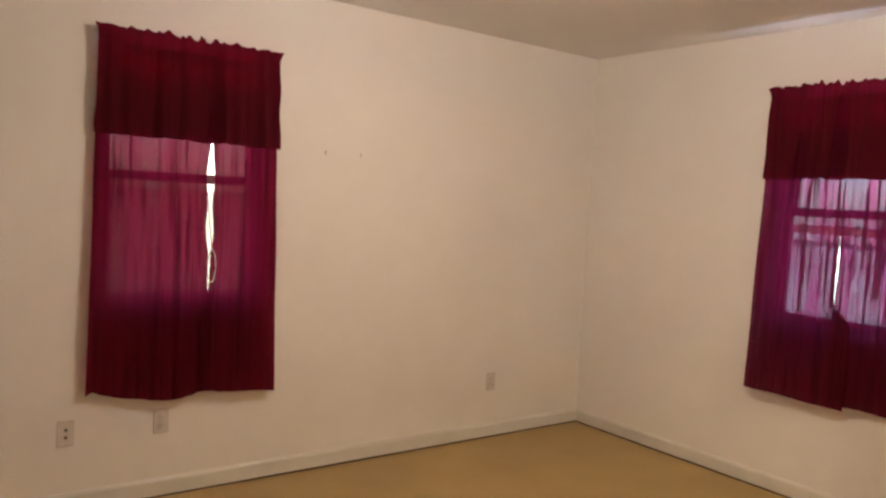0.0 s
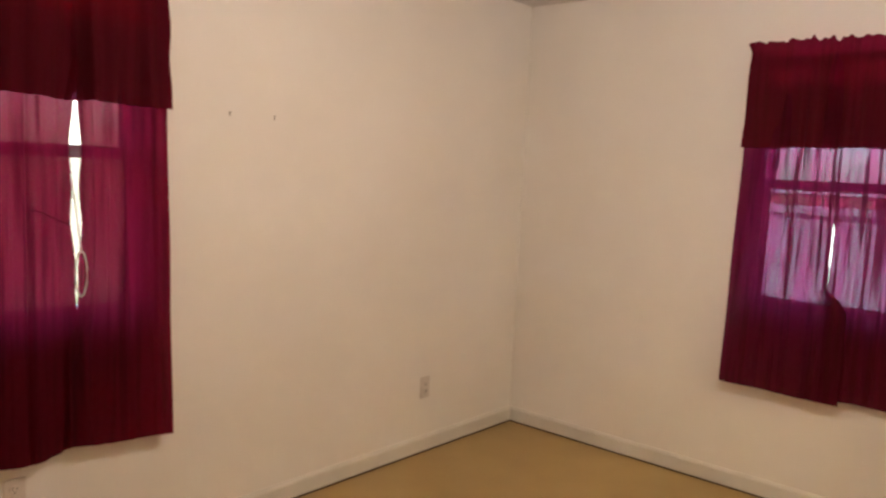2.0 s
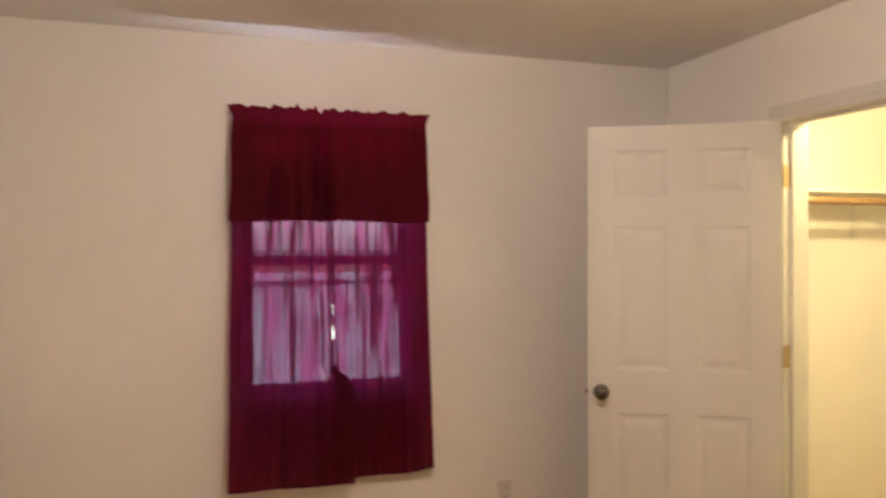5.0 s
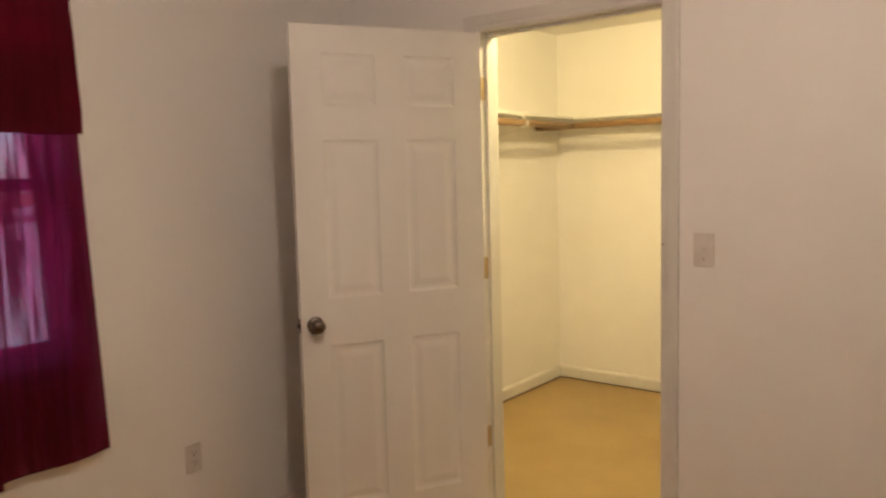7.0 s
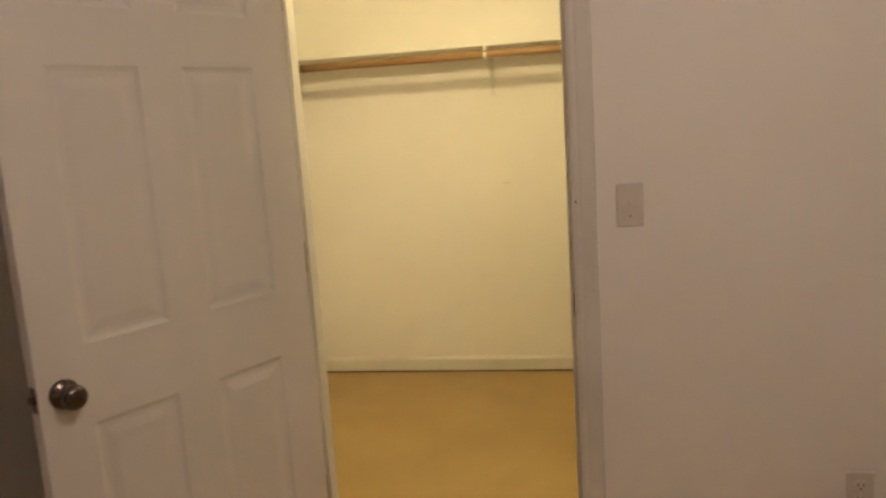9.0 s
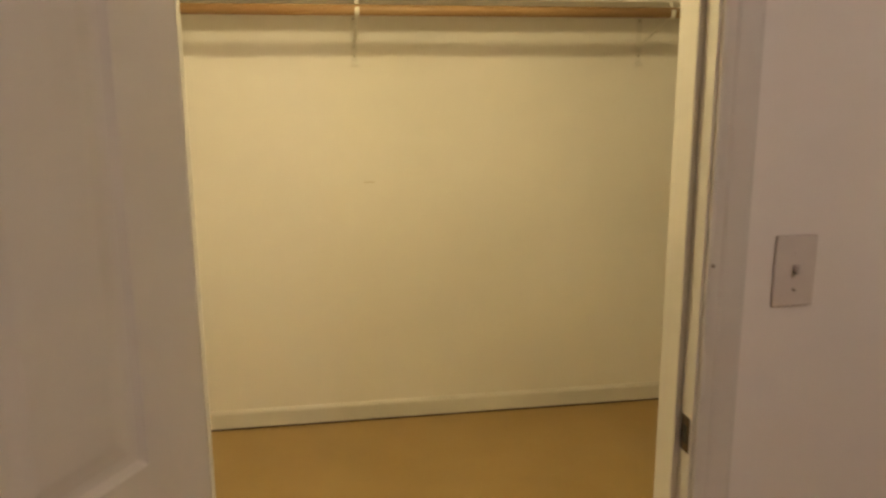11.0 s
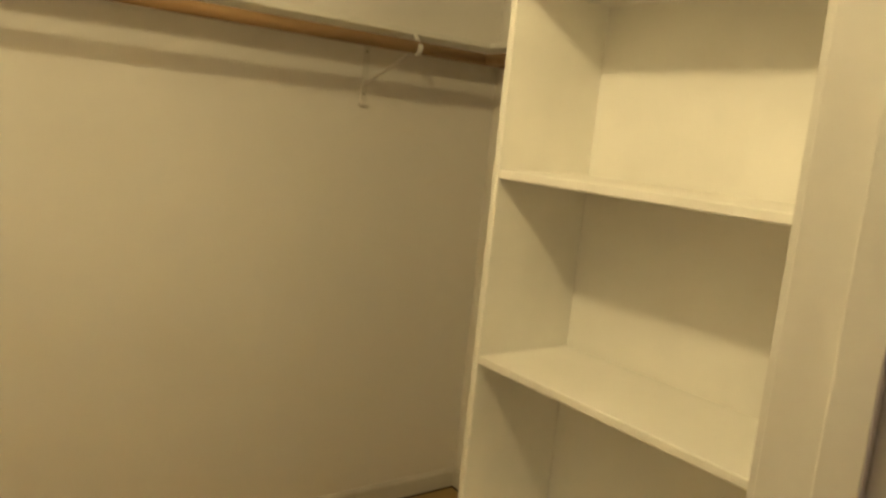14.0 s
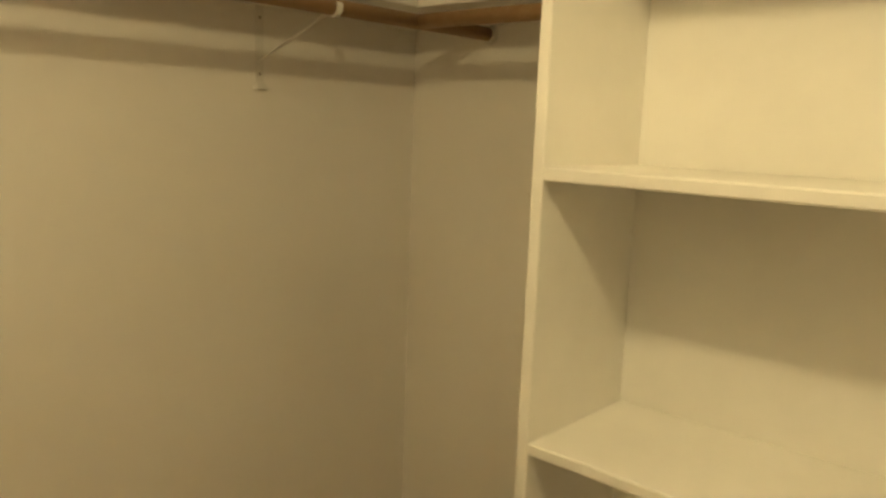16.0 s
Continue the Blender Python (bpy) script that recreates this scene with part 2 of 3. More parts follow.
def structure(ob, label):
    return tagged(ob, label, kind="structure")


def thing(name, place=(0, 0, 0), turn=0.0):
    ob = new(name)
    ob.matrix_basis = pose(*place, 0, 0, turn)
    return ob


# ---- structure ----
WA = (-3.068, -2.312, 0.88, 2.02)   # window A opening: y, y, z, z
WB = (1.328, 2.090, 0.88, 2.02)   # window B opening: x, x, z, z
T = 0.15
structure(link("floor", boxes((-0.15, X2 + 0.15, SOUTH - 0.15, YN + 0.15, -0.12, 0)), M_FLOOR), "smooth tan vinyl floor, faintly mottled")
structure(link("ceiling", boxes((-0.15, X2 + 0.15, SOUTH - 0.15, YN + 0.15, H, H + 0.12)), M_CEIL), "matt off-white painted ceiling")
structure(link("wall_west", boxes((-T, 0, SOUTH, WA[0], 0, H), (-T, 0, WA[1], 0, 0, H), (-T, 0, WA[0], WA[1], 0, WA[2]), (-T, 0, WA[0], WA[1], WA[3], H)), M_WALL),
          "cream painted drywall with a window opening")
structure(link("wall_north", boxes((-T, WB[0], 0, T, 0, H), (WB[1], XC, 0, T, 0, H), (WB[0], WB[1], 0, T, 0, WB[2]), (WB[0], WB[1], 0, T, WB[3], H)), M_WALL),
          "cream painted drywall with a window opening")
EN, ES = -3.16, -4.06   # the way in from the hall
structure(link("wall_closet", boxes((W, XC, JN + 0.018, 0, 0, H), (W, XC, EN, JS - 0.018, 0, H), (W, XC, JS - 0.018, JN + 0.018, DOOR_H + 0.03, H),
                                    (W, XC, SOUTH, ES, 0, H), (W, XC, ES, EN, 2.05, H)), M_WALL), "cream painted drywall with the closet doorway")
structure(link("wall_south", boxes((-T, X2 + T, SOUTH - T, SOUTH, 0, H)), M_WALL), "cream painted drywall")
structure(link("closet_wall_east", boxes((X2, X2 + T, SOUTH, YN + T, 0, H)), M_WALL), "cream painted drywall at the back of the closet")
structure(link("closet_wall_north", boxes((XC, X2, YN, YN + T, 0, H)), M_WALL), "cream painted drywall")
structure(link("closet_wall_south", boxes((XC, X2, YS - 0.1, YS, 0, H)), M_WALL), "cream painted drywall")
structure(link("hall_wall", boxes((4.6, 4.7, SOUTH, YS - 0.1, 0, H)), M_WALL), "cream painted hall wall")

# baseboards: a rounded moulding a little clear of the floor
BASE = [(0, 0.008), (0.011, 0.008), (0.011, 0.070), (0.0095, 0.077), (0.006, 0.083), (0.003, 0.088), (0, 0.089)]


def baseboard(start, end, out):
    bm = prism(bmesh.new(), BASE, (*start, 0), (*end, 0), (*out, 0))
    structure(link("baseboard", bm, M_TRIM), "cream painted wooden baseboard")
    # added dark strip: paints the shade of the gap below the moulding
    joint = prism(bmesh.new(), [(0, 0.0), (0.015, 0.0), (0.0145, 0.0015), (0, 0.0075)], (*start, 0), (*end, 0), (*out, 0))
    structure(link("trim", joint, M_GAP_SHADE), "dark strip painted for the shade between floor and baseboard")


CW = 0.062   # width of the door casing
baseboard((0, SOUTH), (0, 0), (1, 0))
baseboard((0.013, 0), (W - 0.013, 0), (0, -1))
baseboard((W, 0), (W, JN + 0.005 + CW), (-1, 0))
baseboard((W, JS - 0.005 - CW), (W, EN), (-1, 0))
baseboard((X2, YS), (X2, YN), (-1, 0))
baseboard((XC, YN), (X2 - 0.013, YN), (0, -1))
baseboard((XC, YS), (X2 - 0.013, YS), (0, 1))
baseboard((XC, YN), (XC, JN + 0.005 + CW), (1, 0))

# ---- closet doorway: jambs, stops, casing ----
frame_thing = structure(thing("door_frame", (W, (JN + JS) / 2, 0)), "cream painted wooden door frame with moulded casing")
inv = frame_thing.matrix_basis.inverted()


def fpart(name, bm, mat=None, label=""):
    bmesh.ops.transform(bm, matrix=inv, verts=bm.verts)
    return part(name, bm, mat or M_TRIM, frame_thing, label)


TOP = DOOR_H + 0.006
fpart("jamb", boxes((W, XC, JN, JN + 0.018, 0, TOP + 0.018), bevel=0.0015))
fpart("jamb", boxes((W, XC, JS - 0.018, JS, 0, TOP + 0.018), bevel=0.0015))
fpart("head_jamb", boxes((W, XC, JS, JN, TOP, TOP + 0.018), bevel=0.0015))
fpart("door_stop", boxes((W + 0.038, W + 0.073, JN - 0.011, JN, 0, TOP), bevel=0.002))
fpart("door_stop", boxes((W + 0.038, W + 0.073, JS, JS + 0.011, 0, TOP), bevel=0.002))
fpart("door_stop", boxes((W + 0.038, W + 0.073, JS + 0.011, JN - 0.011, TOP - 0.011, TOP), bevel=0.002))
CASING = [(0, 0), (0.008, 0), (0.010, 0.006), (0.010, 0.018), (0.013, 0.024), (0.015, 0.040), (0.016, 0.052), (0.013, 0.060), (0, 0.062)]


def casing(x, out):
    """Moulded casing round the doorway, with mitred corners, on the wall face x."""
    sides = ((JN + 0.005, 1), (JS - 0.005, -1))
    for y, s in sides:
        bm = bmesh.new()
        a = [bm.verts.new((x + out * p, y + s * h, 0)) for p, h in CASING]
        b = [bm.verts.new((x + out * p, y + s * h, TOP + 0.005 + h)) for p, h in CASING]
        n = len(CASING)
        for k in range(n):
            bm.faces.new((a[k], a[(k + 1) % n], b[(k + 1) % n], b[k]))
        bm.faces.new(a), bm.faces.new(b)
        bmesh.ops.recalc_face_normals(bm, faces=bm.faces)
        fpart("casing", bm)
    bm = bmesh.new()
    a = [bm.verts.new((x + out * p, JN + 0.005 + h, TOP + 0.005 + h)) for p, h in CASING]
    b = [bm.verts.new((x + out * p, JS - 0.005 - h, TOP + 0.005 + h)) for p, h in CASING]
    n = len(CASING)
    for k in range(n):
        bm.faces.new((a[k], a[(k + 1) % n], b[(k + 1) % n], b[k]))
    bm.faces.new(a), bm.faces.new(b)
    bmesh.ops.recalc_face_normals(bm, faces=bm.faces)
    fpart("casing", bm)


casing(W, -1)
casing(XC, 1)
fpart("strike_plate", boxes((W + 0.006, W + 0.034, JS, JS + 0.0015, 0.915, 0.975)), M_PEWTER, "dark metal strike plate")
fpart("strike_hole", boxes((W + 0.012, W + 0.026, JS + 0.0015, JS + 0.0022, 0.930, 0.960)), M_DARK)
fpart("nail_hole", lathe(bmesh.new(), [(0.0035, 0), (0.003, 0.0008)], pose(W - 0.0105, JS - 0.012, 1.231, 0, -90, 0), 10), M_NAIL)


HINGES = (0.385, 1.102, 1.832)
for z in HINGES:
    fpart("hinge_leaf", boxes((W + 0.001, W + 0.033, JN - 0.0016, JN, z - 0.045, z + 0.045), bevel=0.0005), M_BRASS, "brass hinge leaf on the jamb")


# ---- six-panel door ----
def six_panel_door():
    """Local x runs from the hinges to the knob, y through the leaf, z up."""
    wide, thick = 0.762, 0.035
    d = thing("door_1")
    cols = ((0.116, 0.327), (0.439, 0.652))
    rows = ((0.225, 0.857), (1.036, 1.630), (1.755, 1.947))
    h0, h1 = 0.008, DOOR_H
    y = thick / 2
    for x0, x1 in ((0, cols[0][0]), (cols[1][1], wide)):
        part("stile", boxes((x0, x1, -y, y, h0, h1)), M_DOOR, d)
    edges = [h0] + [v for r in rows for v in r] + [h1]
    for k in range(0, len(edges), 2):
        part("rail", boxes((cols[0][0], cols[1][1], -y, y, edges[k], edges[k + 1])), M_DOOR, d)
    for z0, z1 in rows:
        part("mullion", boxes((cols[0][1], cols[1][0], -y, y, z0, z1)), M_DOOR, d)
    steps = ((0, 0), (0.003, 0.0020), (0.011, 0.0058), (0.018, 0.0066), (0.024, 0.0066), (0.046, 0.0022), (0.049, 0.0018))
    for x0, x1 in cols:
        for z0, z1 in rows:
            bm = bmesh.new()
            for s in (1, -1):
                rings = []
                for inset, deep in steps:
                    yy = s * (y - deep)
                    rings.append([bm.verts.new(p) for p in ((x0 + inset, yy, z0 + inset), (x1 - inset, yy, z0 + inset), (x1 - inset, yy, z1 - inset), (x0 + inset, yy, z1 - inset))])
                for a, b in zip(rings, rings[1:]):
                    for k in range(4):
                        bm.faces.new((a[k], a[(k + 1) % 4], b[(k + 1) % 4], b[k]))
                bm.faces.new(rings[-1])
            bmesh.ops.recalc_face_normals(bm, faces=bm.faces)
            part("raised_panel", bm, M_DOOR, d)
    kz, kx = 0.942, wide - 0.054
    for s in (1, -1):
        m = pose(kx, s * y, kz, -90 * s, 0, 0)
        prof = [(0.001, 0), (0.033, 0), (0.033, 0.004), (0.028, 0.008), (0.013, 0.011), (0.011, 0.024), (0.016, 0.031), (0.024, 0.036), (0.0275, 0.044), (0.026, 0.053), (0.019, 0.060), (0.008, 0.0625), (0.001, 0.063)]
        part("knob", lathe(bmesh.new(), prof, m, 32), M_PEWTER, d, "dark pewter round door knob", smooth=True)
    part("latch_plate", boxes((wide, wide + 0.0015, -0.0125, 0.0125, kz - 0.028, kz + 0.028)), M_PEWTER, d)
    part("latch_bolt", boxes((wide + 0.0015, wide + 0.011, -0.006, 0.006, kz - 0.008, kz + 0.008), bevel=0.002), M_PEWTER, d)
    for z in HINGES:
        bm = boxes((-0.0015, 0, -y + 0.004, y - 0.002, z - 0.045, z + 0.045))
        lathe(bm, [(0.006, -0.045), (0.006, 0.045)], pose(-0.003, -y - 0.004, z), 14)
        box(bm, -0.004, 0.0, -y - 0.004, -y + 0.006, z - 0.045, z + 0.045)
        part("hinge", bm, M_BRASS, d, "brass butt hinge")
    return d


closet_door = tagged(six_panel_door(), "white painted six-panel door standing open into the bedroom", "door", kind="structure")
HINGE = (W - 0.016, JN - 0.004)
TIP = (2.704, -0.432)
ang = math.degrees(math.atan2(TIP[1] - HINGE[1], TIP[0] - HINGE[0]))
closet_door.matrix_basis = pose(HINGE[0], HINGE[1], 0, 0, 0, ang)


# ---- windows and curtains ----
def window(name, width, z0, z1):
    """A white double-hung window; local x across, y outwards, origin at the opening's middle on the wall's inner face."""
    w = thing(name)
    h = width / 2
    zm = (z0 + z1) / 2 + 0.04
    for x0, x1 in ((-h, -h + 0.03), (h - 0.03, h)):
        part("window_frame", boxes((x0, x1, 0.045, 0.145, z0, z1), bevel=0.002), M_SASH, w)
    part("window_frame", boxes((-h + 0.03, h - 0.03, 0.045, 0.145, z1 - 0.03, z1), bevel=0.002), M_SASH, w)
    part("window_sill", boxes((-h + 0.03, h - 0.03, 0.045, 0.16, z0, z0 + 0.03), bevel=0.003), M_SASH, w)
    part("window_stool", boxes((-h - 0.02, h + 0.02, -0.018, 0.044, z0 - 0.004, z0 + 0.014), bevel=0.004), M_TRIM, w)
    for nm, y, a, b in (("lower_sash", 0.06, z0 + 0.032, zm + 0.02), ("upper_sash", 0.10, zm - 0.02, z1 - 0.032)):
        x0, x1 = -h + 0.032, h - 0.032
        bm = boxes((x0, x0 + 0.026, y, y + 0.03, a, b), (x1 - 0.026, x1, y, y + 0.03, a, b), (x0 + 0.026, x1 - 0.026, y, y + 0.03, a, a + 0.045), (x0 + 0.026, x1 - 0.026, y, y + 0.03, b - 0.04, b))
        sash = part(nm, bm, M_SASH, w)
        pane = part("pane", boxes((x0 + 0.026, x1 - 0.026, y + 0.012, y + 0.016, a + 0.045, b - 0.04)), M_GLASS, sash, "clear window glass")
        pane.visible_shadow = False
    part("sash_lock", boxes((-0.025, 0.025, 0.045, 0.06, zm + 0.002, zm + 0.014), bevel=0.003), M_METAL_W, w)
    return structure(w, "white double-hung window behind wine-red curtains")


def folds(u, seed):
    """Irregular gathers of hanging cloth, about -1 to 1."""
    w = u + 0.012 * math.sin(17 * u + seed)
    return 0.55 * math.sin(62 * w + seed) + 0.30 * math.sin(113 * w + 2.1 * seed) + 0.5 * noise.noise((u * 11, seed, 0)) + 0.22 * math.sin(171 * w + seed * 3)


def cloth_grid(u0, u1, flare0, flare1, z0, z1, off, amp, seed, tight, hem, ruffle=0.0, edge=None, ends=0.0, sag=None, broad=1.0, stand=0.0):
    """Rows of points of a gathered sheet from z1 down to z0, from u0 to u1 at its top. flare: how far each lower corner leans out.
    tight: (place, reach) where the cloth bunches most. edge: bends of the inner edge by height. sag: lift of the hem across."""
    nu, nv = max(30, int((u1 - u0) * 190)), max(12, int((z1 - z0) * 44))
    rows = []
    for j in range(nv + 1):
        v = j / nv
        row = []
        for i in range(nu + 1):
            s = i / nu
            u = u0 + (u1 - u0) * s
            gather = 0.30 + 1.1 * math.exp(-((u - tight[0]) / tight[1]) ** 2)
            f = folds(u * broad, seed) * gather
            d = off + amp * f * (0.5 + 0.9 * v) + 0.010 * noise.noise((u * 4, v * 2.5, seed)) + 0.018 * v * v * noise.noise((u * 6, 9, seed)) + stand * v
            uu = u + ((1 - s) * flare0 + s * flare1) * v + 0.0042 * gather * math.sin(124 * broad * u + 2 * seed)
            uu += 0.006 * noise.noise((s * 2, v * 4, seed + 5)) * (abs(2 * s - 1) ** 3)
            if edge:
                uu += edge(v, s)
            z = z1 + (z0 - z1) * v + v * hem * (noise.noise((u * 5, seed * 2, 5)) + 0.35 * f)
            if sag:
                z += v ** 3 * sag(s)
            if ruffle:
                k = max(0.0, 1 - v / 0.09)
                z += ruffle * k * (gather * folds(u * 1.3, seed + 2) + 0.8 * noise.noise((u * 26, seed, 3)))
                tip = ends * k * max(0.0, abs(2 * s - 1) * 12 - 11)
                uu += math.copysign(tip, s - 0.5)
            row.append((uu, -max(d, 0.014), z))
        rows.append(row)
    return rows


def sheet(rows):
    bm = bmesh.new()
    grid = [[bm.verts.new(p) for p in r] for r in rows]
    for a, b in zip(grid, grid[1:]):
        for i in range(len(a) - 1):
            bm.faces.new((a[i], a[i + 1], b[i + 1], b[i]))
    return bm


def hem_band(rows, up):
    """The doubled hem: the last rows, laid on the cloth on both sides and closed below."""
    some = rows[-up:]
    front = [[(x, y - 0.0007, z) for x, y, z in r] for r in some]
    back = [[(x, y + 0.0007, z) for x, y, z in r] for r in reversed(some)]
    return sheet(front + [[(x, y, z - 0.002) for x, y, z in rows[-1]]] + back)


def hang(name, m, rows, up, label, category, cloth, head=0):
    c = thing(name)
    if head:
        part("ruffle", sheet(rows[:head + 1]), M_LINED, c, smooth=True)
    part("cloth", sheet(rows[head:]), M_LINED if head else cloth, c, smooth=True)
    part("hem", hem_band(rows, up), cloth, c, "doubled wine-red hem", smooth=True)
    c.matrix_basis = m
    tagged(c, label, category, "window curtains")
    return c


def curtain_set(m, half, gap, seed, left, right, top, val, wedge, lap, tight, sags, off, cloth, thread=()):
    """Rod, two panels and a lined valance over one window; local x across, -y into the room."""
    rod = thing("curtain_rod")
    rod.matrix_basis = m
    zt = top - 0.035
    part("rod", tube(bmesh.new(), [(-half, 0, zt), (-half, -0.012, zt), (-half + 0.012, -0.020, zt), (half - 0.012, -0.020, zt), (half, -0.012, zt), (half, 0, zt)], 0.005), M_METAL_W, rod)
    for x in (-half, half):
        part("bracket", boxes((x - 0.009, x + 0.009, -0.012, -0.0005, zt - 0.025, zt + 0.025), bevel=0.002), M_METAL_W, rod)
    tagged(rod, "thin white metal curtain rod inside the valance pocket", "curtain rod")
    text = "sheer wine-red curtain panel hanging in loose folds"
    one = hang("curtain", m, cloth_grid(-half + 0.004, gap, -0.027, 0.0, left, top - 0.03, off[0], 0.010, seed, tight, 0.012,
                                  edge=lambda v, s: (lap(v)[0] - wedge(v)) * s ** 5, sag=sags[0], stand=0.030), 1, text, "curtain", cloth)
    if thread:
        part("cord", tube(bmesh.new(), thread, 0.0022, 6), M_LINED, one, "thin dark red cord across the cloth", smooth=True)
    hang("curtain", m, cloth_grid(gap, half - 0.004, 0.0, 0.039, right, top - 0.03, off[1], 0.010, seed + 3.7, tight, 0.012,
                                  edge=lambda v, s: (wedge(v) - lap(v)[1]) * (1 - s) ** 5, sag=sags[1], stand=0.030), 1, text, "curtain", cloth)
    rows = cloth_grid(-half + 0.002, half - 0.002, -0.014, 0.018, val, top, 0.060, 0.022, seed + 8.2, tight, 0.006, ruffle=0.012, ends=0.020, sag=sags[2], broad=0.5)
    v = hang("valance", m, rows, 1, "wine-red gathered valance over the curtain panels", "valance", cloth, head=3)
    part("lining", sheet([[(x, y + 0.006, z) for x, y, z in r] for r in rows[3:-1]]), cloth, v, smooth=True)


mA = pose(0, (WA[0] + WA[1]) / 2, 0, 0, 0, 90)
mB = pose((WB[0] + WB[1]) / 2, 0, 0, 0, 0, 0)
win_a = window("window_1", WA[1] - WA[0], WA[2], WA[3])
win_a.matrix_basis = mA
win_b = window("window_2", WB[1] - WB[0], WB[2], WB[3])
win_b.matrix_basis = mB


def opening(v, a, b, wide):
    """Half the gap between two panels: widest between the heights a and b."""
    k = (v - a) / (b - a)
    return wide * math.sin(math.pi * k) * (1 + 0.25 * math.sin(23 * k)) - 0.002 if 0 < k < 1 else -0.004


def lapped(v, b, one, two):
    """How far each panel runs over the other below the height b."""
    k = min(1.0, max(0.0, (v - b) / 0.05)) ** 0.5
    return one * k, two * k


curtain_set(mA, 0.409, 0.092, 1.7, 0.488, 0.466, 2.122, 1.664, lambda v: opening(v, 0.16, 0.75, 0.018), lambda v: lapped(v, 0.74, 0.004, 0.020), (0.02, 0.26),
            (lambda s: 0.065 * (1 - s) ** 2 - 0.028 * math.sin(math.pi * s) - 0.03 * max(0.0, 1 - s / 0.05), lambda s: 0.045 * (1 - s) ** 2, lambda s: -0.004 * s), (0.028, 0.042), M_CLOTH_WEST, [(-0.055, -0.066, 1.305), (-0.020, -0.068, 1.292), (0.030, -0.068, 1.268), (0.068, -0.066, 1.250)])
curtain_set(mB, 0.416, -0.002, 4.4, 0.536, 0.540, 2.134, 1.660, lambda v: opening(v, 0.43, 0.69, 0.0062), lambda v: lapped(v, 0.69, 0.085, 0.004), (-0.10, 0.17),
            (lambda s: 0.010 * (1 - s), lambda s: 0.026 * s, lambda s: 0.0), (0.046, 0.026), M_CLOTH)

# white cord loop that hangs in the gap of the west curtain
loop = [(0.072, -2.590 + 0.019 * math.sin(a), 1.088 + 0.076 * math.cos(a)) for a in np.linspace(0, 2 * math.pi, 25)]
tagged(link("blind_cord", tube(bmesh.new(), loop + [(0.07, -2.606, 1.3), (0.02, -2.612, 1.5)], 0.0025, 6), M_METAL_W, True), "thin white cord loop hanging at the window", "cord")


# ---- plates ----
def wall_plate(name):
    p = thing(name)
    bm = boxes((-0.035, 0.035, -0.006, 0, -0.057, 0.057), bevel=0.003)
    part("cover_plate", bm, M_PLASTIC, p)
    return p


def outlet(m):
    p = wall_plate("wall_outlet")
    for z in (-0.02, 0.02):
        bm = lathe(bmesh.new(), [(0.0165, 0), (0.0165, 0.0025), (0.015, 0.003)], pose(0, -0.006, z, 90, 0, 0) , 20)
        face = part("receptacle", bm, M_PLASTIC, p)
        part("slot", boxes((-0.0075, -0.0055, -0.0098, -0.0085, z - 0.001, z + 0.008)), M_DARK, face)
        part("slot", boxes((0.0055, 0.0075, -0.0098, -0.0085, z - 0.001, z + 0.007)), M_DARK, face)
        part("slot", boxes((-0.0025, 0.0025, -0.0098, -0.0085, z - 0.010, z - 0.006)), M_DARK, face)
    part("screw", lathe(bmesh.new(), [(0.003, 0), (0.0025, 0.001)], pose(0, -0.006, 0, 90, 0, 0), 12), M_METAL_W, p)
    p.matrix_basis = m
    return tagged(p, "off-white duplex wall outlet with a smooth cover plate", "outlet", "wall outlets")


outlet(pose(0, -0.781, 0.350, 0, 0, 90))
jack = wall_plate("jack_plate")
for z in (-0.018, 0.014):
    part("jack", lathe(bmesh.new(), [(0.0065, 0), (0.0065, 0.003), (0.0045, 0.007), (0.001, 0.007)], pose(0, -0.006, z, 90, 0, 0), 14), M_DARK, jack, "dark round cable jack")
jack.matrix_basis = pose(0, -3.184, 0.356, 0, 0, 90)
tagged(jack, "off-white wall plate with two dark cable jacks", "wall plate")
outlet(pose(0, -2.778, 0.358, 0, 0, 90))
outlet(pose(2.520, 0, 0.400, 0, 0, 0))
outlet(pose(W, -2.286, 0.422, 0, 0, -90))
sw = wall_plate("light_switch")
part("toggle_slot", boxes((-0.005, 0.005, -0.0066, -0.0058, -0.012, 0.012)), M_PLASTIC, sw)
part("toggle", boxes((-0.0045, 0.0045, -0.020, -0.006, -0.002, 0.011), bevel=0.002), M_PLASTIC, sw, "off-white toggle pushed up")
for z in (-0.030, 0.030):
    part("screw", lathe(bmesh.new(), [(0.003, 0), (0.0025, 0.001)], pose(0, -0.006, z, 90, 0, 0), 12), M_NAIL if z < 0 else M_PLASTIC, sw)
sw.matrix_basis = pose(W, -1.710, 1.216, 0, 0, -90)
tagged(sw, "off-white toggle light switch beside the closet door", "light switch")

# two picture nails left in the west wall
for y, z, tilt in ((-1.987, 1.669, 0), (-1.777, 1.671, 4)):
    bm = tube(bmesh.new(), [(0, 0, 0), (0.008, 0, 0.004), (0.009, 0, -0.001)], 0.0012, 6)
    box(bm, 0.0, 0.0015, -0.002, 0.002, -0.014, 0.005)
    nail = link("picture_nail", bm, M_NAIL)
    nail.matrix_basis = pose(0, y, z, tilt, 0, 0)
    tagged(nail, "small dull steel picture hook in the painted wall", "nail", "picture nails")

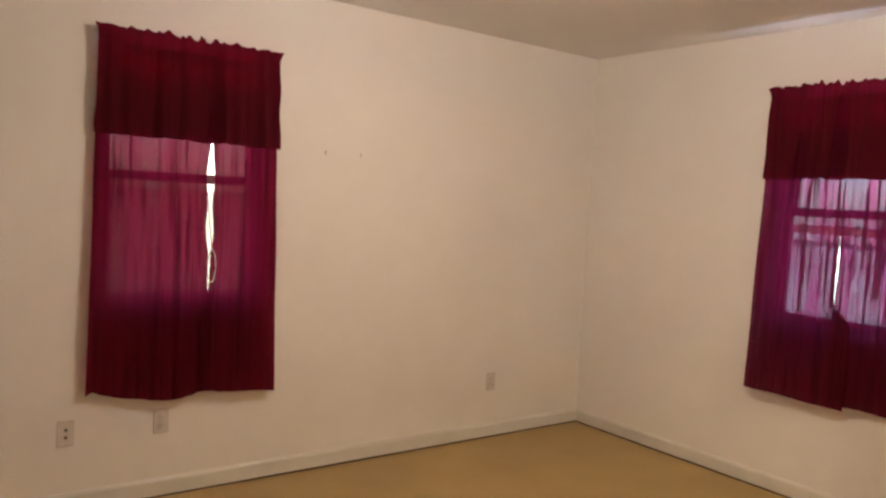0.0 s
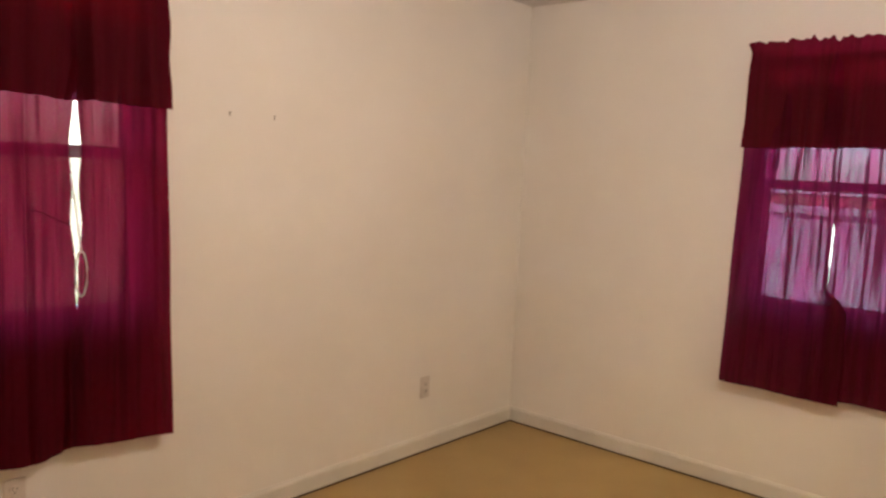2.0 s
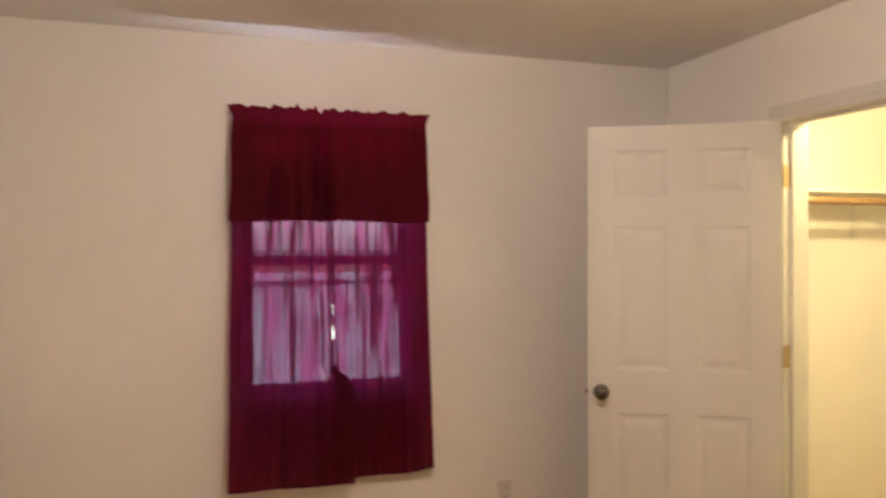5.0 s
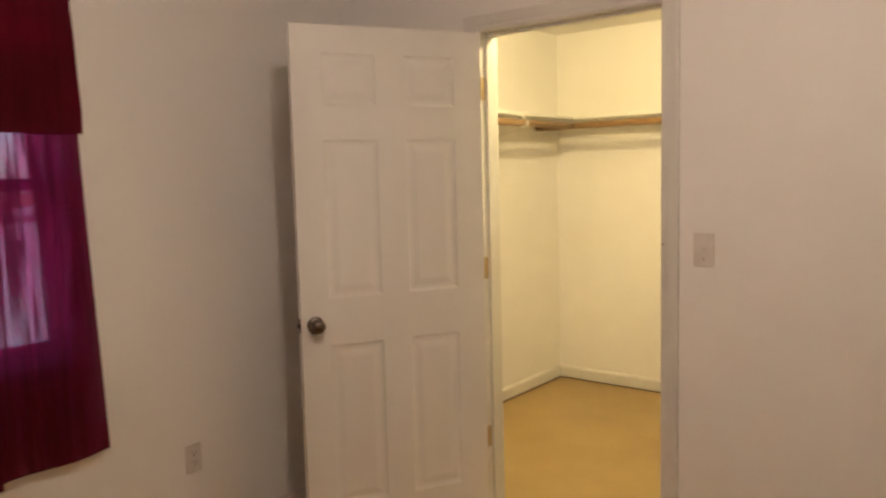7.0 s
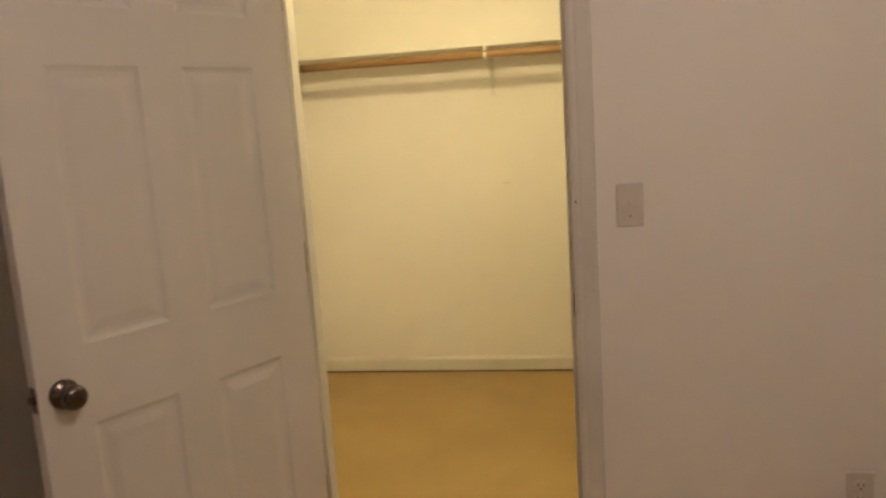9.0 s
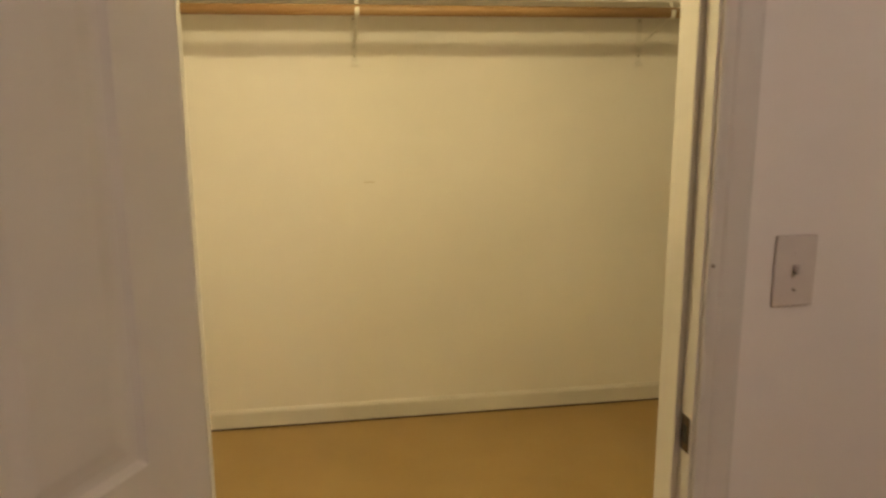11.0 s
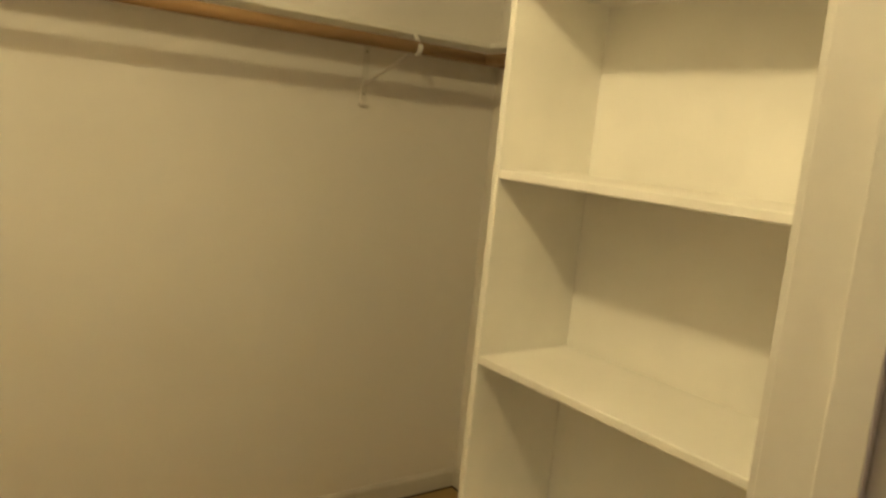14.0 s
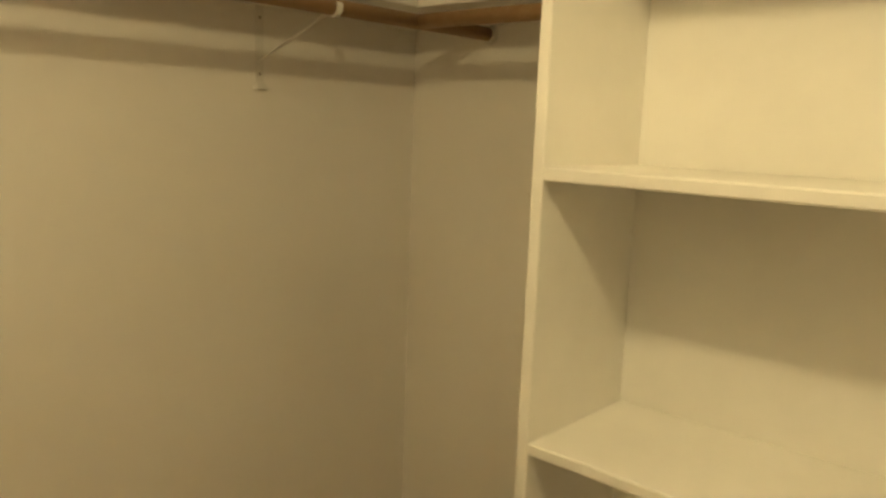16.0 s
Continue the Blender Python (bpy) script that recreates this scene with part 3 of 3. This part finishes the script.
# ---- ceiling fixtures of the bedroom ----
cl = thing("ceiling_light", (BULB[0], BULB[1], H))
part("pan", lathe(bmesh.new(), [(0.001, 0), (0.15, 0), (0.15, -0.02), (0.13, -0.03), (0.001, -0.03)], Matrix()), M_METAL_W, cl, smooth=False)
part("glass_dome", lathe(bmesh.new(), [(0.125, -0.03), (0.12, -0.04), (0.10, -0.055), (0.06, -0.066), (0.001, -0.07)], Matrix(), 32), M_LAMP, cl, "lit frosted glass dome", smooth=True)
tagged(cl, "lit frosted flush ceiling light on a white pan", "ceiling light")

vent = thing("ceiling_vent", (2.725, -1.435, H))
vx, vy = 0.15, 0.18
for r in ((-vx, vx, vy - 0.028, vy), (-vx, vx, -vy, -vy + 0.028), (-vx, -vx + 0.028, -vy + 0.028, vy - 0.028), (vx - 0.028, vx, -vy + 0.028, vy - 0.028)):
    part("frame", boxes((*r, -0.016, 0), bevel=0.003), M_VENT, vent)
part("backing", boxes((-vx + 0.028, vx - 0.028, -vy + 0.028, vy - 0.028, -0.002, 0)), M_DARK, vent)
for k in range(11):
    x = -vx + 0.045 + k * 0.021
    bm = bmesh.new()
    box(bm, -0.0008, 0.0008, -vy + 0.028, vy - 0.028, -0.009, 0.009, pose(x, 0, -0.011, 0, 40, 0))
    part("slat", bm, M_VENT, vent)
tagged(vent, "white metal louvred air vent in the ceiling", "vent")

# ---- closet: shelves, rods, brackets ----
SZ, SD, ST = 1.827, 0.28, 0.019     # shelf underside, depth, thickness
ROD_Z, ROD_OFF, ROD_R = 1.782, 0.316, 0.0205


def shelf_board(label, b, lip):
    sh = thing("closet_shelf", ((b[0] + b[1]) / 2, (b[2] + b[3]) / 2, SZ))
    back = sh.matrix_basis.inverted()
    for nm, r, t in (("board", b, 0.0015), ("front_edge", lip, 0.003)):
        bm = boxes((*r, SZ, SZ + ST), bevel=t)
        bmesh.ops.transform(bm, matrix=back, verts=bm.verts)
        part(nm, bm, M_SHELF, sh)
    tagged(sh, label, "shelf", "closet shelves")


FX = X2 - SD
shelf_board("long cream painted closet shelf on metal brackets", (FX + 0.006, X2, YS, YN), (FX, FX + 0.006, YS + SD, YN - SD))
shelf_board("short cream painted closet shelf on the end wall", (XC, FX + 0.006, YN - SD + 0.006, YN), (XC, FX, YN - SD, YN - SD + 0.006))
shelf_board("cream painted closet shelf on the far end wall", (XC, FX + 0.006, YS, YS + SD - 0.006), (XC, FX, YS + SD - 0.006, YS + SD))
for b in ((X2 - 0.018, X2, YS, YN), (XC, X2 - 0.018, YN - 0.018, YN), (XC, X2 - 0.018, YS, YS + 0.018)):
    structure(link("trim", boxes((*b, SZ - 0.018, SZ), bevel=0.0015), M_SHELF), "cream painted shelf cleat along the wall")


def closet_rod(a, b, ends):
    r = thing("closet_rod")
    part("rod", tube(bmesh.new(), [a, b], ROD_R, 20), M_WOOD, r, "varnished brown wooden pole", smooth=True)
    for p, d in ends:
        q = Vector(d).to_track_quat("Z", "Y").to_matrix().to_4x4()
        part("rod_socket", lathe(bmesh.new(), [(0.031, 0), (0.031, 0.004), (0.027, 0.006), (0.0255, 0.016), (0.022, 0.016)], Matrix.Translation(p) @ q, 22), M_METAL_W, r, "white plastic rod socket", smooth=False)
    tagged(r, "brown varnished wooden clothes rod under the shelf", "closet rod", "closet rods")


RX = X2 - ROD_OFF
closet_rod((RX, YS + 0.003, ROD_Z), (RX, YN - 0.003, ROD_Z), (((RX, YS, ROD_Z), (0, 1, 0)), ((RX, YN, ROD_Z), (0, -1, 0))))
closet_rod((XC + 0.003, YS + ROD_OFF, ROD_Z), (RX - ROD_R, YS + ROD_OFF, ROD_Z), (((XC, YS + ROD_OFF, ROD_Z), (1, 0, 0)),))
closet_rod((XC + 0.003, YN - ROD_OFF + 0.02, ROD_Z), (RX - ROD_R, YN - ROD_OFF + 0.02, ROD_Z), (((XC, YN - ROD_OFF + 0.02, ROD_Z), (1, 0, 0)),))


def shelf_bracket(m):
    """Local x is the way from the wall, z = 0 at the shelf's underside."""
    b = thing("shelf_bracket")
    w, rz = 0.024, ROD_Z - SZ
    part("wall_leg", sweep(bmesh.new(), [(0.0025, -0.001), (0.0025, -0.222), (0.007, -0.234)], w, 0.003), M_METAL_W, b)
    part("foot", boxes((0.0, 0.018, -0.019, 0.019, -0.242, -0.234), bevel=0.001), M_METAL_W, b)
    part("arm", sweep(bmesh.new(), [(0.004, -0.0025), (0.27, -0.0025), (0.30, -0.004)], w, 0.003), M_METAL_W, b)
    part("brace", sweep(bmesh.new(), [(0.004, -0.165), (0.10, -0.130), (0.20, -0.095), (ROD_OFF - ROD_R - 0.004, rz - 0.012)], 0.008, 0.004), M_METAL_W, b)
    arc = [(ROD_OFF + (ROD_R + 0.0025) * math.cos(a), rz + (ROD_R + 0.0025) * math.sin(a)) for a in np.linspace(radians(-190), radians(25), 14)]
    part("hook", sweep(bmesh.new(), arc, 0.017, 0.004), M_METAL_W, b, "white rod hook")
    part("lug", sweep(bmesh.new(), [(0.298, -0.003), (ROD_OFF - 0.004, -0.014), (ROD_OFF + 0.004, rz + ROD_R + 0.001)], 0.015, 0.005), M_METAL_W, b)
    for z in (-0.05, -0.20):
        part("screw", lathe(bmesh.new(), [(0.004, 0), (0.003, 0.0015)], pose(0.004, 0, z, 0, 90, 0), 10), M_NAIL, b)
    part("screw", lathe(bmesh.new(), [(0.006, -0.001), (0.005, 0.004)], pose(0.290, 0, -0.004, 180, 0, 0), 10), M_DARK, b)
    b.matrix_basis = m
    return tagged(b, "white metal shelf bracket with a rod hook", "bracket", "shelf brackets")


br = shelf_bracket(pose(X2, -1.142, SZ, 0, 0, 180))
copy_thing(br, pose(X2, -2.390, SZ, 0, 0, 180))
copy_thing(br, pose(4.72, YN, SZ, 0, 0, -90))
copy_thing(br, pose(4.30, YS, SZ, 0, 0, 90))

# ---- closet: open shelf unit beside the doorway ----
UX0, UX1, UF, UB = XC, 4.446, -2.026, -2.304
UH = 2.22
unit = thing("shelf_unit", (UX0, UF, 0))
ui = unit.matrix_basis.inverted()


def upart(name, *b, bevel=0.002, label=""):
    bm = boxes(b, bevel=bevel)
    bmesh.ops.transform(bm, matrix=ui, verts=bm.verts)
    return part(name, bm, M_SHELF, unit, label)


upart("side_panel", UX1, UX1 + 0.019, UB, UF, 0, UH)
upart("side_panel", UX0, UX0 + 0.019, UB, UF, 0, UH)
upart("back_panel", UX0 + 0.019, UX1, UB, UB + 0.006, 0, UH, bevel=0.0)
for z in (0.095, 0.620, 1.030, 1.436, 1.832, 2.200):
    upart("shelf", UX0 + 0.019, UX1, UB + 0.006, UF, z, z + 0.019, bevel=0.003)
upart("toe_board", UX0 + 0.019, UX1, UF - 0.02, UF - 0.005, 0, 0.095)
tagged(unit, "cream painted open shelf unit, empty, with five shelves", "shelf unit")

# porcelain lamp holder with a bare bulb over the closet
hl = thing("closet_light", (CLOSET_BULB[0], CLOSET_BULB[1], H))
part("holder", lathe(bmesh.new(), [(0.001, 0), (0.055, 0), (0.055, -0.008), (0.03, -0.016), (0.022, -0.022), (0.001, -0.022)], Matrix()), M_METAL_W, hl, smooth=False)
part("bulb", lathe(bmesh.new(), [(0.014, -0.022), (0.018, -0.030), (0.029, -0.044), (0.033, -0.058), (0.028, -0.072), (0.012, -0.080), (0.001, -0.081)], Matrix(), 20), M_LAMP, hl, "lit bare bulb", smooth=True)
tagged(hl, "lit bare bulb in a white porcelain ceiling holder", "ceiling light")

# small scuff on the closet wall
sc = link("wall_scuff", boxes((X2 - 0.0012, X2 - 0.0002, -1.215, -1.170, 1.096, 1.100)), M_SCUFF)
structure(sc, "faint raised scuff on the painted wall")

# ---- outside ----
structure(link("ground", boxes((-400, 400, -400, 400, -0.62, -0.42)), M_GROUND), "bare earth and dry grass outside the house")
gw = thing("garden_wall", (1.5, 3.6, -0.42))
part("wall", boxes((-6, 6, 0, 0.2, 0, 1.66), bevel=0.004), M_BLOCK, gw)
part("coping", boxes((-6, 6, -0.03, 0.23, 1.66, 1.73), bevel=0.008), M_BLOCK, gw)
tagged(gw, "pale block garden wall with a flat coping", "wall")
bw = thing("brick_wall", (1.0, 13.0, -0.42))
part("wall", boxes((-14, 14, 0, 0.25, 0, 1.75), bevel=0.005), M_BRICK, bw)
part("coping", boxes((-14, 14, -0.03, 0.28, 1.75, 1.81), bevel=0.01), M_BLOCK, bw)
tagged(bw, "low red brick boundary wall with a pale coping", "wall")
